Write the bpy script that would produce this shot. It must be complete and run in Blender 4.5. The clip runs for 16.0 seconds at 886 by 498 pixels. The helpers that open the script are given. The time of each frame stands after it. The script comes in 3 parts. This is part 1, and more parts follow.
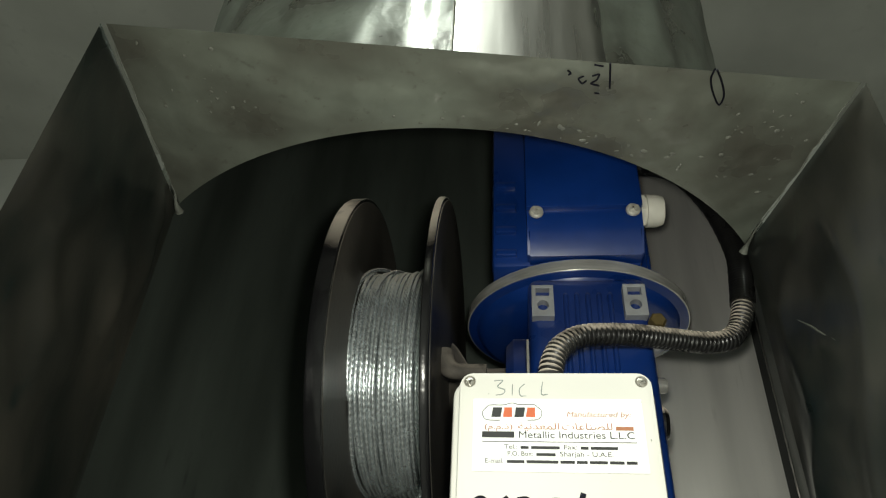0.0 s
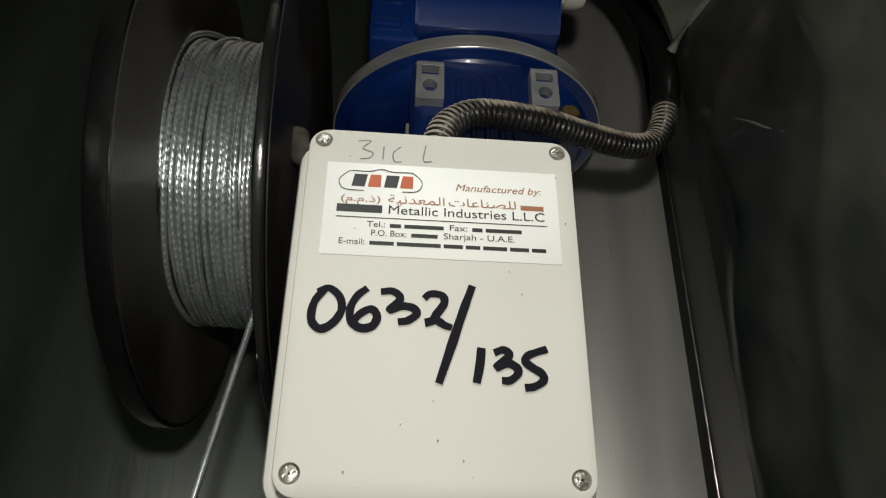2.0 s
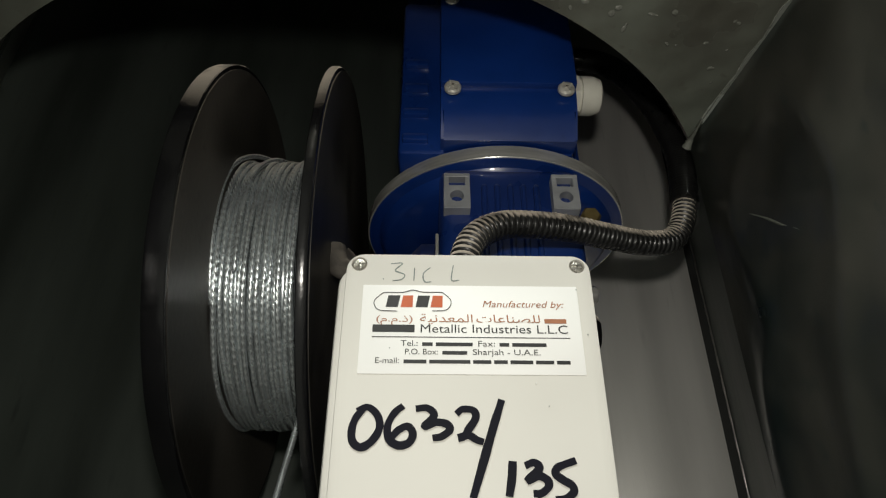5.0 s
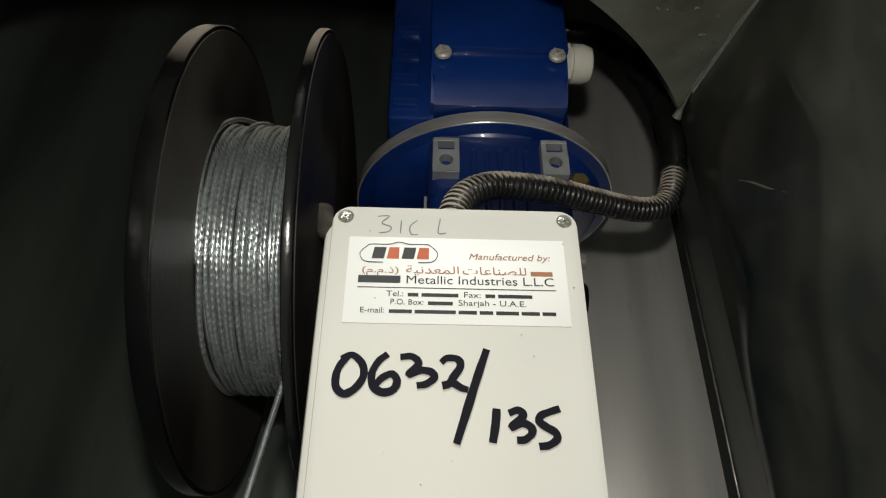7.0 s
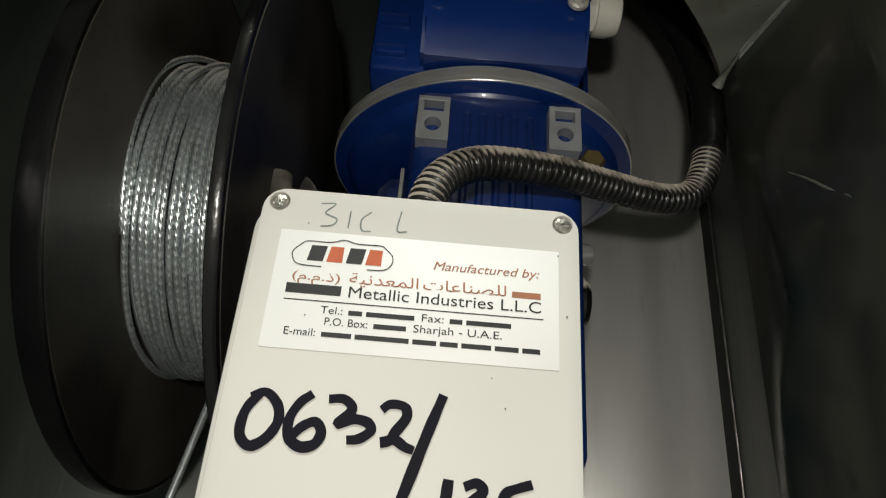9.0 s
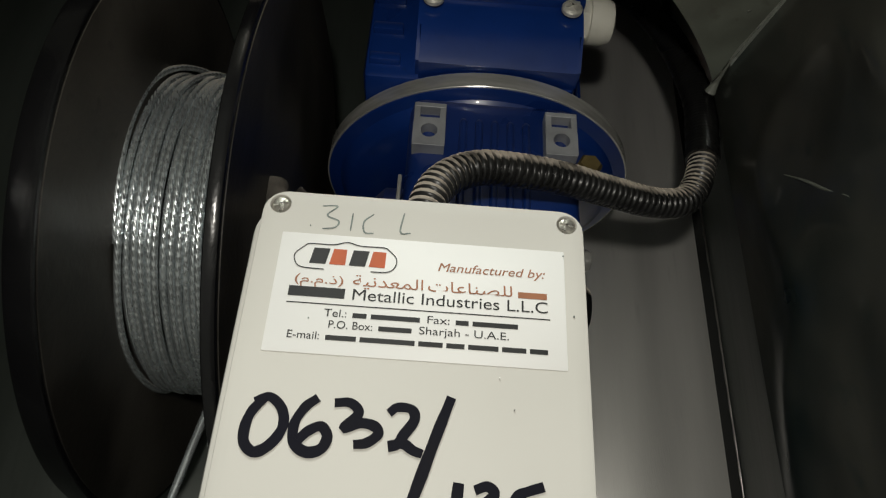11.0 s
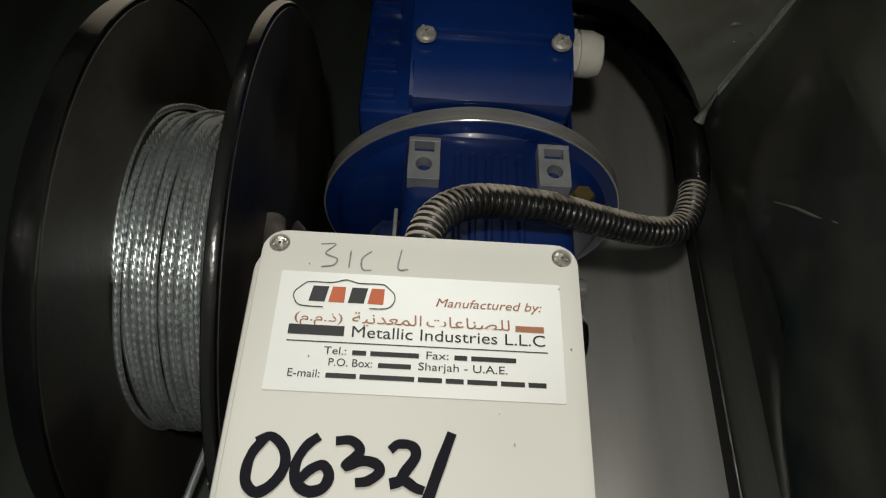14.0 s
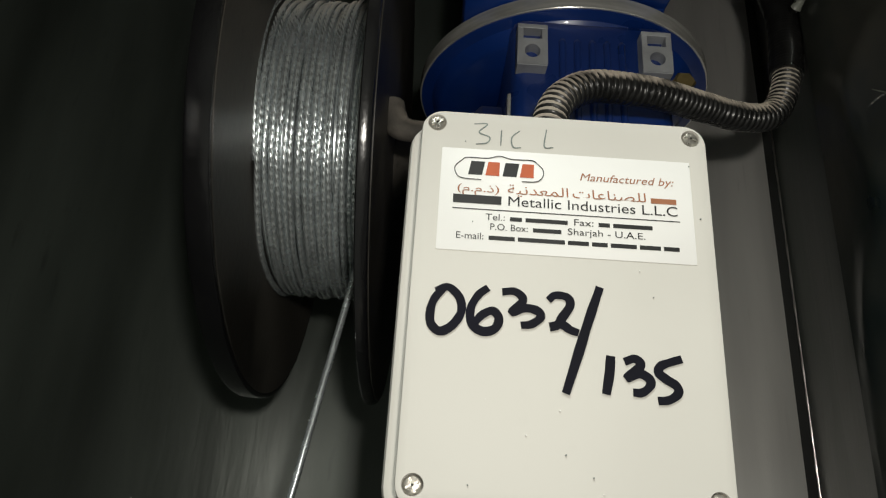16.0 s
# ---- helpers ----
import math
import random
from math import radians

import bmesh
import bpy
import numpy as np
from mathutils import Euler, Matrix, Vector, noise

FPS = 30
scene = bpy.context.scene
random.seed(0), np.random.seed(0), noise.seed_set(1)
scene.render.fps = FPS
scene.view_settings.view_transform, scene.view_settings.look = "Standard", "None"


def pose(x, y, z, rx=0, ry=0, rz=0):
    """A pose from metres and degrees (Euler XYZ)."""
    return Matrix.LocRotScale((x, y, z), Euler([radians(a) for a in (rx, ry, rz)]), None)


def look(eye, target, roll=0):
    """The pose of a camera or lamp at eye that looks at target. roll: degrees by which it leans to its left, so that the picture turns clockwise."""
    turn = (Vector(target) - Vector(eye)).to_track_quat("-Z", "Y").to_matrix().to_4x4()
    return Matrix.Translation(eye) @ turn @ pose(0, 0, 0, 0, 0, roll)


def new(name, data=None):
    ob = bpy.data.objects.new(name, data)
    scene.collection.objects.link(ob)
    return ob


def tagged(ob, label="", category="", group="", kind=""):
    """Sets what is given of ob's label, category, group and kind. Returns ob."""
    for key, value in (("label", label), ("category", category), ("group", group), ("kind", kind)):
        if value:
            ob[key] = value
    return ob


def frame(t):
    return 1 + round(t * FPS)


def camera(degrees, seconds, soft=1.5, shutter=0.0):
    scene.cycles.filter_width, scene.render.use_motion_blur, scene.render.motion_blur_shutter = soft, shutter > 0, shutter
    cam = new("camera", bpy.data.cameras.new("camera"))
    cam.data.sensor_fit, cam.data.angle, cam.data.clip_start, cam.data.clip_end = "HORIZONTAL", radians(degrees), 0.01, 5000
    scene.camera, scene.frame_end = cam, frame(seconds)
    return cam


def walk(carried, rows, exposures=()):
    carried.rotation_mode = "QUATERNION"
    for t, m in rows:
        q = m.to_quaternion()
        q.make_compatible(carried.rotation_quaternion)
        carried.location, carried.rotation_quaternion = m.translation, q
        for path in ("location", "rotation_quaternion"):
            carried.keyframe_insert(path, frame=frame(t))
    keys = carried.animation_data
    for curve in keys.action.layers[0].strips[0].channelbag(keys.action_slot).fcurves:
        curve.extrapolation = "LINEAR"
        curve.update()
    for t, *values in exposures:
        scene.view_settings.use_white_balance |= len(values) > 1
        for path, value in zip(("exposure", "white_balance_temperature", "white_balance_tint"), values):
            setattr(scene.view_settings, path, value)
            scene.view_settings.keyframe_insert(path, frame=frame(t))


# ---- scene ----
cam = camera(66.0, 16.0, soft=1.2)
PATH = [
    (0, (-0.0204, -0.36695, 0.50188), (-0.2336, 1.2549, 1.6526), 3.25),
    (0.5, (-0.0165, -0.31935, 0.50068), (-0.1739, 1.335, 1.6134), 1.64),
    (1, (-0.02694, -0.2384, 0.51502), (-0.0782, 1.5415, 1.4258), 0.11),
    (1.5, (-0.02103, -0.23661, 0.51082), (0.0168, 1.537, 1.4343), 1.38),
    (2, (-0.01894, -0.23475, 0.50414), (0.1314, 1.553, 1.3881), 0.65),
    (2.5, (-0.02352, -0.23051, 0.49733), (-0.0052, 1.608, 1.2845), 0.80),
    (3, (-0.03498, -0.23143, 0.49806), (-0.0397, 1.5751, 1.3562), 1.66),
    (3.5, (-0.03937, -0.25306, 0.51221), (-0.035, 1.467, 1.5327), 1.25),
    (3.7, (-0.03617, -0.26191, 0.51686), (-0.023, 1.4257, 1.5901), 1.22),
    (5.8, (-0.01326, -0.25968, 0.50148), (0.0173, 1.4432, 1.5499), -0.37),
    (6, (-0.01532, -0.25355, 0.49873), (0.0092, 1.4626, 1.5255), -0.22),
    (6.5, (-0.01463, -0.24891, 0.49699), (0.0218, 1.4664, 1.5248), -0.14),
    (7, (-0.01396, -0.25138, 0.49729), (0.0432, 1.4521, 1.5437), 0.30),
    (7.5, (-0.00758, -0.24639, 0.49567), (0.0194, 1.4652, 1.5299), 0.74),
    (8, (-0.00987, -0.22432, 0.5394), (-0.0112, 1.5124, 1.5312), 3.03),
    (8.2, (0.00804, -0.21359, 0.5524), (0.0189, 1.5792, 1.4389), 5.00),
    (10.5, (0.00069, -0.19992, 0.54996), (0.0446, 1.5669, 1.4861), 3.27),
    (11, (0.00054, -0.19886, 0.54843), (0.0568, 1.5635, 1.4923), 3.36),
    (11.5, (0.00066, -0.19745, 0.54749), (0.0836, 1.5597, 1.4991), 3.19),
    (12, (0.00096, -0.19754, 0.54778), (0.0934, 1.554, 1.5087), 3.06),
    (12.5, (0.00046, -0.19698, 0.54708), (0.0932, 1.5549, 1.5074), 2.99),
    (13, (-0.00027, -0.1959, 0.54561), (0.1024, 1.5596, 1.4982), 3.16),
    (13.5, (-0.00022, -0.19671, 0.54569), (0.1088, 1.5478, 1.5177), 2.70),
    (14, (-0.00034, -0.20331, 0.5498), (0.0645, 1.5221, 1.5591), 2.13),
    (14.5, (-0.00305, -0.20264, 0.54252), (0.0342, 1.5304, 1.5401), 3.07),
    (15, (-0.00819, -0.21786, 0.55082), (-0.0313, 1.5445, 1.4961), 2.84),
    (15.5, (-0.02725, -0.22928, 0.5461), (-0.0027, 1.5857, 1.3859), 2.79),
    (16, (-0.04499, -0.22604, 0.52823), (-0.0332, 1.6386, 1.2514), 3.55),
]
EXPOSURES = [(0.0, 0.6, 6500, 3), (0.6, 0.55, 6500, 3), (0.9, 0.4, 6500, 5), (1.0, -0.08, 6500, 10), (2.0, -0.16, 6500, 10), (2.5, -0.04, 6500, 10), (3.7, -0.03, 6500, 10),
             (7.5, -0.02, 6500, 10), (8.2, 0.1, 6500, 10), (10.3, -0.24, 6500, 10), (14.5, -0.2, 6500, 10), (15.5, -0.08, 6500, 10), (16.0, -0.03, 6500, 10)]
walk(cam, [(t, look(eye, target, roll)) for t, eye, target, roll in PATH], EXPOSURES)

# ---------------------------------------------------------------- light
world = bpy.data.worlds.new("world")
scene.world = world
world.use_nodes = True
world.node_tree.nodes["Background"].inputs[0].default_value = (0.75, 0.85, 0.8, 1)
world.node_tree.nodes["Background"].inputs[1].default_value = 0.065


def lamp(name, kind, energy, colour, m, size=0.1, size_y=None):
    data = bpy.data.lights.new(name, kind)
    data.energy, data.color = energy, colour
    if kind == "AREA":
        data.shape, data.size, data.size_y = "RECTANGLE", size, size_y or size
    else:
        data.shadow_soft_size = size
    ob = new(name, data)
    ob.matrix_world = m
    return ob


# the torch that lights the compartment from in front, and the workshop's tube lamp overhead
torch = lamp("torch", "SPOT", 2.6, (1.0, 0.957, 0.862), look((-0.012, -0.320, 0.555), (0.03, 1.38, 1.50)), 0.012)
torch.data.spot_size, torch.data.spot_blend = radians(155), 1.0
lamp("tube_light", "AREA", 62.0, (0.95, 1.0, 0.93), look((-0.3, -1.6, 2.65), (-0.2, -1.2, 0.0)), 0.10, 1.2)

# ---------------------------------------------------------------- materials


def material(name, base, rough=0.5, metal=0.0, vary=0.25, scale=20.0, bump=0.0, bump_scale=200.0,
             stretch=(1, 1, 1), dust=0.0, dust_colour=(0.52, 0.46, 0.39), spots=0.0, coat=0.0, second=None, settle=(0.02, 0.5)):
    """A surface with broad stains, fine grain, relief and settled dust on faces that look up."""
    mat = bpy.data.materials.new(name)
    mat.use_nodes = True
    nt = mat.node_tree
    N, L = nt.nodes, nt.links
    bsdf = N["Principled BSDF"]
    coord = N.new("ShaderNodeTexCoord")
    mapping = N.new("ShaderNodeMapping")
    mapping.inputs["Scale"].default_value = stretch
    L.new(coord.outputs["Object"], mapping.inputs["Vector"])

    def noise_node(s, detail=4.0, distortion=0.0):
        n = N.new("ShaderNodeTexNoise")
        n.inputs["Scale"].default_value = s
        n.inputs["Detail"].default_value = detail
        n.inputs["Distortion"].default_value = distortion
        L.new(mapping.outputs["Vector"], n.inputs["Vector"])
        return n

    def ramp(src, lo, hi):
        r = N.new("ShaderNodeMapRange")
        r.inputs["From Min"].default_value, r.inputs["From Max"].default_value = lo, hi
        L.new(src, r.inputs["Value"])
        return r.outputs["Result"]

    def mix(fac, a, b):
        m = N.new("ShaderNodeMix")
        m.data_type = "RGBA"
        L.new(fac, m.inputs[0])
        for sock, v in ((m.inputs[6], a), (m.inputs[7], b)):
            if isinstance(v, tuple):
                sock.default_value = (*v, 1)
            else:
                L.new(v, sock)
        return m.outputs[2]

    broad, fine = noise_node(scale), noise_node(scale * 9)
    dark = tuple(c * (1 - vary) for c in base)
    light = tuple(min(1, c * (1 + vary)) for c in (second or base))
    colour = mix(ramp(broad.outputs["Fac"], 0.32, 0.68), dark, light)
    colour = mix(ramp(fine.outputs["Fac"], 0.62, 0.80), colour, tuple(c * (1 - 0.5 * vary) for c in base))
    rough_out = ramp(broad.outputs["Fac"], 0.2, 0.8)
    rr = N.new("ShaderNodeMapRange")
    rr.inputs["To Min"].default_value, rr.inputs["To Max"].default_value = max(0.03, rough * 0.75), min(1, rough * 1.25)
    L.new(rough_out, rr.inputs["Value"])
    rough_val = rr.outputs["Result"]
    if spots:
        sp = noise_node(scale * 30, 2.0)
        colour = mix(ramp(sp.outputs["Fac"], 0.74 - spots * 0.1, 0.80), colour, (0.5, 0.5, 0.46))
    if dust:
        geo = N.new("ShaderNodeNewGeometry")
        sep = N.new("ShaderNodeSeparateXYZ")
        L.new(geo.outputs["Normal"], sep.inputs[0])
        up = ramp(sep.outputs["Z"], *settle)
        mul = N.new("ShaderNodeMath")
        mul.operation = "MULTIPLY"
        L.new(up, mul.inputs[0])
        L.new(ramp(noise_node(scale * 2).outputs["Fac"], 0.25, 0.5), mul.inputs[1])
        mul2 = N.new("ShaderNodeMath")
        mul2.operation = "MULTIPLY"
        mul2.inputs[1].default_value = dust
        L.new(mul.outputs[0], mul2.inputs[0])
        colour = mix(mul2.outputs[0], colour, dust_colour)
        L.new(mul2.outputs[0], bsdf.inputs["Sheen Weight"])
        bsdf.inputs["Sheen Roughness"].default_value = 0.5
        bsdf.inputs["Sheen Tint"].default_value = (*dust_colour, 1)
        mr = N.new("ShaderNodeMapRange")
        L.new(mul2.outputs[0], mr.inputs["Value"])
        L.new(rough_val, mr.inputs["To Min"])
        mr.inputs["To Max"].default_value = 0.95
        rough_val = mr.outputs["Result"]
        if metal:
            mm = N.new("ShaderNodeMapRange")
            L.new(mul2.outputs[0], mm.inputs["Value"])
            mm.inputs["To Min"].default_value, mm.inputs["To Max"].default_value = metal, 0.0
            L.new(mm.outputs["Result"], bsdf.inputs["Metallic"])
    L.new(colour, bsdf.inputs["Base Color"])
    L.new(rough_val, bsdf.inputs["Roughness"])
    if not (dust and metal):
        bsdf.inputs["Metallic"].default_value = metal
    bsdf.inputs["Coat Weight"].default_value = coat
    if bump:
        b = N.new("ShaderNodeBump")
        b.inputs["Strength"].default_value = min(1.0, bump)
        b.inputs["Distance"].default_value = 0.002
        L.new(noise_node(bump_scale, 3.0, 0.4).outputs["Fac"], b.inputs["Height"])
        L.new(b.outputs["Normal"], bsdf.inputs["Normal"])
    return mat


M_TUBE = material("brushed_tube_steel", (0.66, 0.65, 0.625), 0.40, 0.66, 0.14, 5, 0.05, 300, (5, 5, 0.5))
# same wall as M_TUBE; its dim reflection is darkened into the base colour
M_LINER = material("shaded_liner_steel", (0.080, 0.094, 0.083), 0.36, 0.25, 0.35, 5, 0.12, 30, (3, 3, 0.5))
M_PANEL = material("film_covered_panel", (0.150, 0.146, 0.120), 0.30, 0.2, 0.30, 16, 0.45, 42, (1, 1, 1), coat=0.5, second=(0.165, 0.180, 0.150))
M_BLISTER = material("clear_film_blister", (0.20, 0.205, 0.175), 0.12, 0.0, 0.3, 120, 0.3, 300, coat=0.8)
# blue-green of reflections on the side film is tinted into this dark base
M_WALL = material("reflection_tinted_film", (0.021, 0.033, 0.031), 0.32, 0.0, 0.6, 9, 0.5, 28, (1, 1, 0.6), coat=0.3, second=(0.050, 0.046, 0.038))
M_JAMB = material("jamb_steel", (0.055, 0.068, 0.058), 0.55, 0.0, 0.4, 14, 0.2, 60, (1, 1, 0.3))
# black sheet standing in for a gap, whose darkness is its colour
M_GAP = material("dark_gap_strip", (0.012, 0.013, 0.012), 0.6, 0.0, 0.3, 30, 0.1, 120)
M_STAINLESS = material("stainless", (0.60, 0.58, 0.55), 0.30, 1.0, 0.12, 6, 0.03, 300, (8, 8, 0.5))
M_BLUE = material("blue_enamel", (0.0042, 0.029, 0.172), 0.30, 0.0, 0.25, 14, 0.05, 130, dust=0.1, coat=0.35)
M_RING = material("machined_ring", (0.54, 0.535, 0.51), 0.23, 0.50, 0.2, 40, 0.05, 500, (1, 1, 6))
M_PAD = material("bare_cast_pad", (0.36, 0.37, 0.39), 0.5, 0.25, 0.2, 60, 0.1, 500)
M_BLACK = material("black_gloss_paint", (0.008, 0.008, 0.009), 0.22, 0.0, 0.3, 22, 0.2, 90, dust=1.0, coat=0.15, settle=(0.20, 0.44), dust_colour=(0.62, 0.55, 0.47))
M_FLANGE = material("dusty_black_paint", (0.056, 0.051, 0.044), 0.45, 0.0, 0.6, 12, 0.1, 200, dust=0.45)
M_STUD = material("dust_caked_steel", (0.10, 0.09, 0.078), 0.8, 0.0, 0.4, 90, 0.2, 400, dust=0.3)
M_WIRE = material("galvanised_wire", (0.68, 0.73, 0.75), 0.25, 0.76, 0.10, 90, 0.0, dust=0.85, dust_colour=(0.50, 0.475, 0.425), settle=(0.28, 0.52))
M_GALV = material("galvanised_strip", (0.70, 0.70, 0.68), 0.22, 0.95, 0.25, 90, 1.0, 500)
M_CONDUIT = material("grey_conduit", (0.016, 0.016, 0.016), 0.28, 0.0, 0.3, 40, 0.05, 400, dust=1.0, settle=(-0.05, 0.22), dust_colour=(0.60, 0.53, 0.45))
M_SLEEVE = material("black_sleeve", (0.012, 0.012, 0.012), 0.3, 0.0, 0.3, 60, 0.1, 200)
M_BOX = material("grey_white_plastic", (0.62, 0.60, 0.555), 0.55, 0.0, 0.03, 12, 0.012, 500)
M_STICKER = material("paper_sticker", (0.80, 0.79, 0.77), 0.45, 0.0, 0.02, 15, 0.02, 300)
M_GASKET = material("rubber_gasket", (0.02, 0.02, 0.02), 0.7, 0.0, 0.2, 60)
M_SCREW = material("clear_zinc_screw", (0.62, 0.60, 0.54), 0.38, 0.35, 0.25, 200, 0.2, 600)
M_LIDSCREW = material("dull_lid_screw", (0.40, 0.38, 0.34), 0.3, 0.75, 0.3, 300, 0.2, 600)
M_GLAND = material("white_nylon", (0.72, 0.70, 0.62), 0.45, 0.0, 0.06, 60, 0.05, 400)
M_BRASS = material("brass_plug", (0.20, 0.15, 0.06), 0.5, 0.6, 0.3, 80)
M_INK = material("black_marker", (0.006, 0.006, 0.011), 0.65, 0.0, 0.3, 60)
M_INK.node_tree.nodes["Principled BSDF"].inputs["Specular IOR Level"].default_value = 0.12
M_PENCIL = material("pencil", (0.17, 0.20, 0.185), 0.5, 0.0, 0.4, 300)
M_PRINT = material("black_print", (0.012, 0.012, 0.012), 0.5, 0.0, 0.1, 60)
M_RED = material("red_print", (0.50, 0.10, 0.03), 0.5, 0.0, 0.15, 60)
M_BROWN = material("brown_print", (0.33, 0.13, 0.06), 0.5, 0.0, 0.15, 60)
M_ROOM = material("workshop_plaster", (0.5, 0.5, 0.47), 0.8, 0.0, 0.15, 2, 0.1, 60)
M_FLOOR = material("concrete", (0.28, 0.27, 0.25), 0.8, 0.0, 0.25, 2, 0.2, 40)

# ---------------------------------------------------------------- builders


def ring_verts(bm, m, r, n):
    return [bm.verts.new(m @ Vector((r * math.cos(2 * math.pi * i / n), r * math.sin(2 * math.pi * i / n), 0))) for i in range(n)]


def bridge(bm, a, b):
    n = len(a)
    for i in range(n):
        bm.faces.new((a[i], a[(i + 1) % n], b[(i + 1) % n], b[i]))


def lathe(profile, m=None, n=48, bm=None, close=True):
    """A turned body: profile of (radius, height) along local z."""
    bm = bm or bmesh.new()
    m = m or Matrix()
    rings = []
    for r, h in profile:
        rings.append(ring_verts(bm, m @ Matrix.Translation((0, 0, h)), max(r, 1e-5), n))
    for a, b in zip(rings, rings[1:]):
        bridge(bm, a, b)
    if close:
        bm.faces.new(rings[0][::-1])
        bm.faces.new(rings[-1])
    return bm


def block(x0, y0, z0, x1, y1, z1, bevel=0.002, seg=2, bm=None):
    own = bmesh.new()
    bmesh.ops.create_cube(own, size=1)
    for v in own.verts:
        v.co = Vector((x0 + (v.co.x + 0.5) * (x1 - x0), y0 + (v.co.y + 0.5) * (y1 - y0), z0 + (v.co.z + 0.5) * (z1 - z0)))
    if bevel:
        bmesh.ops.bevel(own, geom=own.edges[:], offset=bevel, segments=seg, affect="EDGES", profile=0.5)
    return own if bm is None else merge(bm, own)


def merge(a, b):
    tmp = bpy.data.meshes.new("tmp")
    b.to_mesh(tmp)
    a.from_mesh(tmp)
    bpy.data.meshes.remove(tmp)
    b.free()
    return a


def rounded_plate(w, h, r, d0, d1, cx=0.0, cz=0.0, edge=0.0015, n=6):
    """A plate in the x-z plane with round corners, from y=d0 (front) to d1."""
    bm = bmesh.new()

    def loop(inset, y):
        out = []
        for qx, qz, a0 in ((1, 1, 0), (-1, 1, 90), (-1, -1, 180), (1, -1, 270)):
            for i in range(n + 1):
                a = radians(a0 + 90 * i / n)
                rr = r - inset
                out.append(bm.verts.new((cx + qx * (w / 2 - r) + rr * math.cos(a), y, cz + qz * (h / 2 - r) + rr * math.sin(a))))
        return out

    loops = [loop(edge, d0), loop(edge * 0.3, d0 + edge * 0.3), loop(0, d0 + edge), loop(0, d1)]
    for a, b in zip(loops, loops[1:]):
        bridge(bm, a, b)
    bm.faces.new(loops[0][::-1])
    bm.faces.new(loops[-1])
    return bm


def smooth_path(points, per=8):
    """Catmull-Rom through the points."""
    P = [Vector(p) for p in points]
    P = [P[0] * 2 - P[1]] + P + [P[-1] * 2 - P[-2]]
    out = []
    for i in range(1, len(P) - 2):
        a, b, c, d = P[i - 1:i + 3]
        for k in range(per):
            t = k / per
            out.append(0.5 * ((2 * b) + (c - a) * t + (2 * a - 5 * b + 4 * c - d) * t * t + (3 * b - a - 3 * c + d) * t ** 3))
    out.append(P[-2])
    return out


def sweep(path, radius, n=14, bm=None, closed_ends=True):
    """A tube along a path; radius(i, s, angle) gives the section at arc length s."""
    bm = bm or bmesh.new()
    side = None
    rings, s = [], 0.0
    for i, p in enumerate(path):
        d = (path[min(i + 1, len(path) - 1)] - path[max(i - 1, 0)]).normalized()
        if side is None:
            side = d.orthogonal().normalized()
        side = (side - d * side.dot(d)).normalized()
        other = d.cross(side)
        if i:
            s += (p - path[i - 1]).length
        ring = []
        for k in range(n):
            a = 2 * math.pi * k / n
            r = radius(i, s, a)
            ring.append(bm.verts.new(p + side * (r * math.cos(a)) + other * (r * math.sin(a))))
        rings.append(ring)
    for a, b in zip(rings, rings[1:]):
        bridge(bm, a, b)
    if closed_ends:
        bm.faces.new(rings[0][::-1])
        bm.faces.new(rings[-1])
    return bm


def resample(path, step):
    out, left = [path[0]], step
    for a, b in zip(path, path[1:]):
        seg = (b - a).length
        pos = 0.0
        while seg - pos >= left:
            pos += left
            out.append(a.lerp(b, pos / seg))
            left = step
        left -= seg - pos
    return out


def part(name, bm, mat, parent=None, label="", smooth=35):
    """Links a bmesh as one mesh object under a thing or a part."""
    bmesh.ops.recalc_face_normals(bm, faces=bm.faces[:])
    me = bpy.data.meshes.new(name)
    bm.to_mesh(me)
    bm.free()
    me.materials.append(mat)
    if smooth:
        me.polygons.foreach_set("use_smooth", [True] * len(me.polygons))
        me.set_sharp_from_angle(angle=radians(smooth))
    ob = new(name, me)
    ob.parent = parent
    if label:
        tagged(ob, label)
    return ob


def thing(name, label, category, at=(0, 0, 0), group="", kind=""):
    """An Empty at the base of a thing; its parts keep world places."""
    ob = new(name)
    ob.empty_display_size = 0.02
    return tagged(ob, label, category, group, kind)


def screw(x, y, z, r, parent, mat, turn=20, name="screw"):
    """A round screw head with a cross slot, looking towards -y."""
    bm = lathe([(r, 0), (r, r * 0.35), (r * 0.8, r * 0.6), (r * 0.35, r * 0.7), (0.0, r * 0.7)], n=20)
    for a in (0, 90):
        c = block(-r * 0.75, -r * 0.12, r * 0.5, r * 0.75, r * 0.12, r * 0.78, 0.0)
        bmesh.ops.transform(c, matrix=pose(0, 0, 0, 0, 0, a + turn), verts=c.verts)
        merge(bm, c)
    bmesh.ops.transform(bm, matrix=pose(x, y, z, 90, 0, 0), verts=bm.verts)
    return part(name, bm, mat, parent)


# ---------------------------------------------------------------- enclosure: turned 9 degrees from the winch
YAW = 9.0
E_FRAME = pose(0, 0, 0, 0, 0, YAW)
TUBE_U, TUBE_V, TUBE_R = -0.05, 0.26, 0.294
PLATE_Z = 0.83
WALL_R, WALL_L, FRONT_V = 0.174, -0.275, -0.097


def enclosed(bm):
    bmesh.ops.transform(bm, matrix=E_FRAME, verts=bm.verts)
    return bm


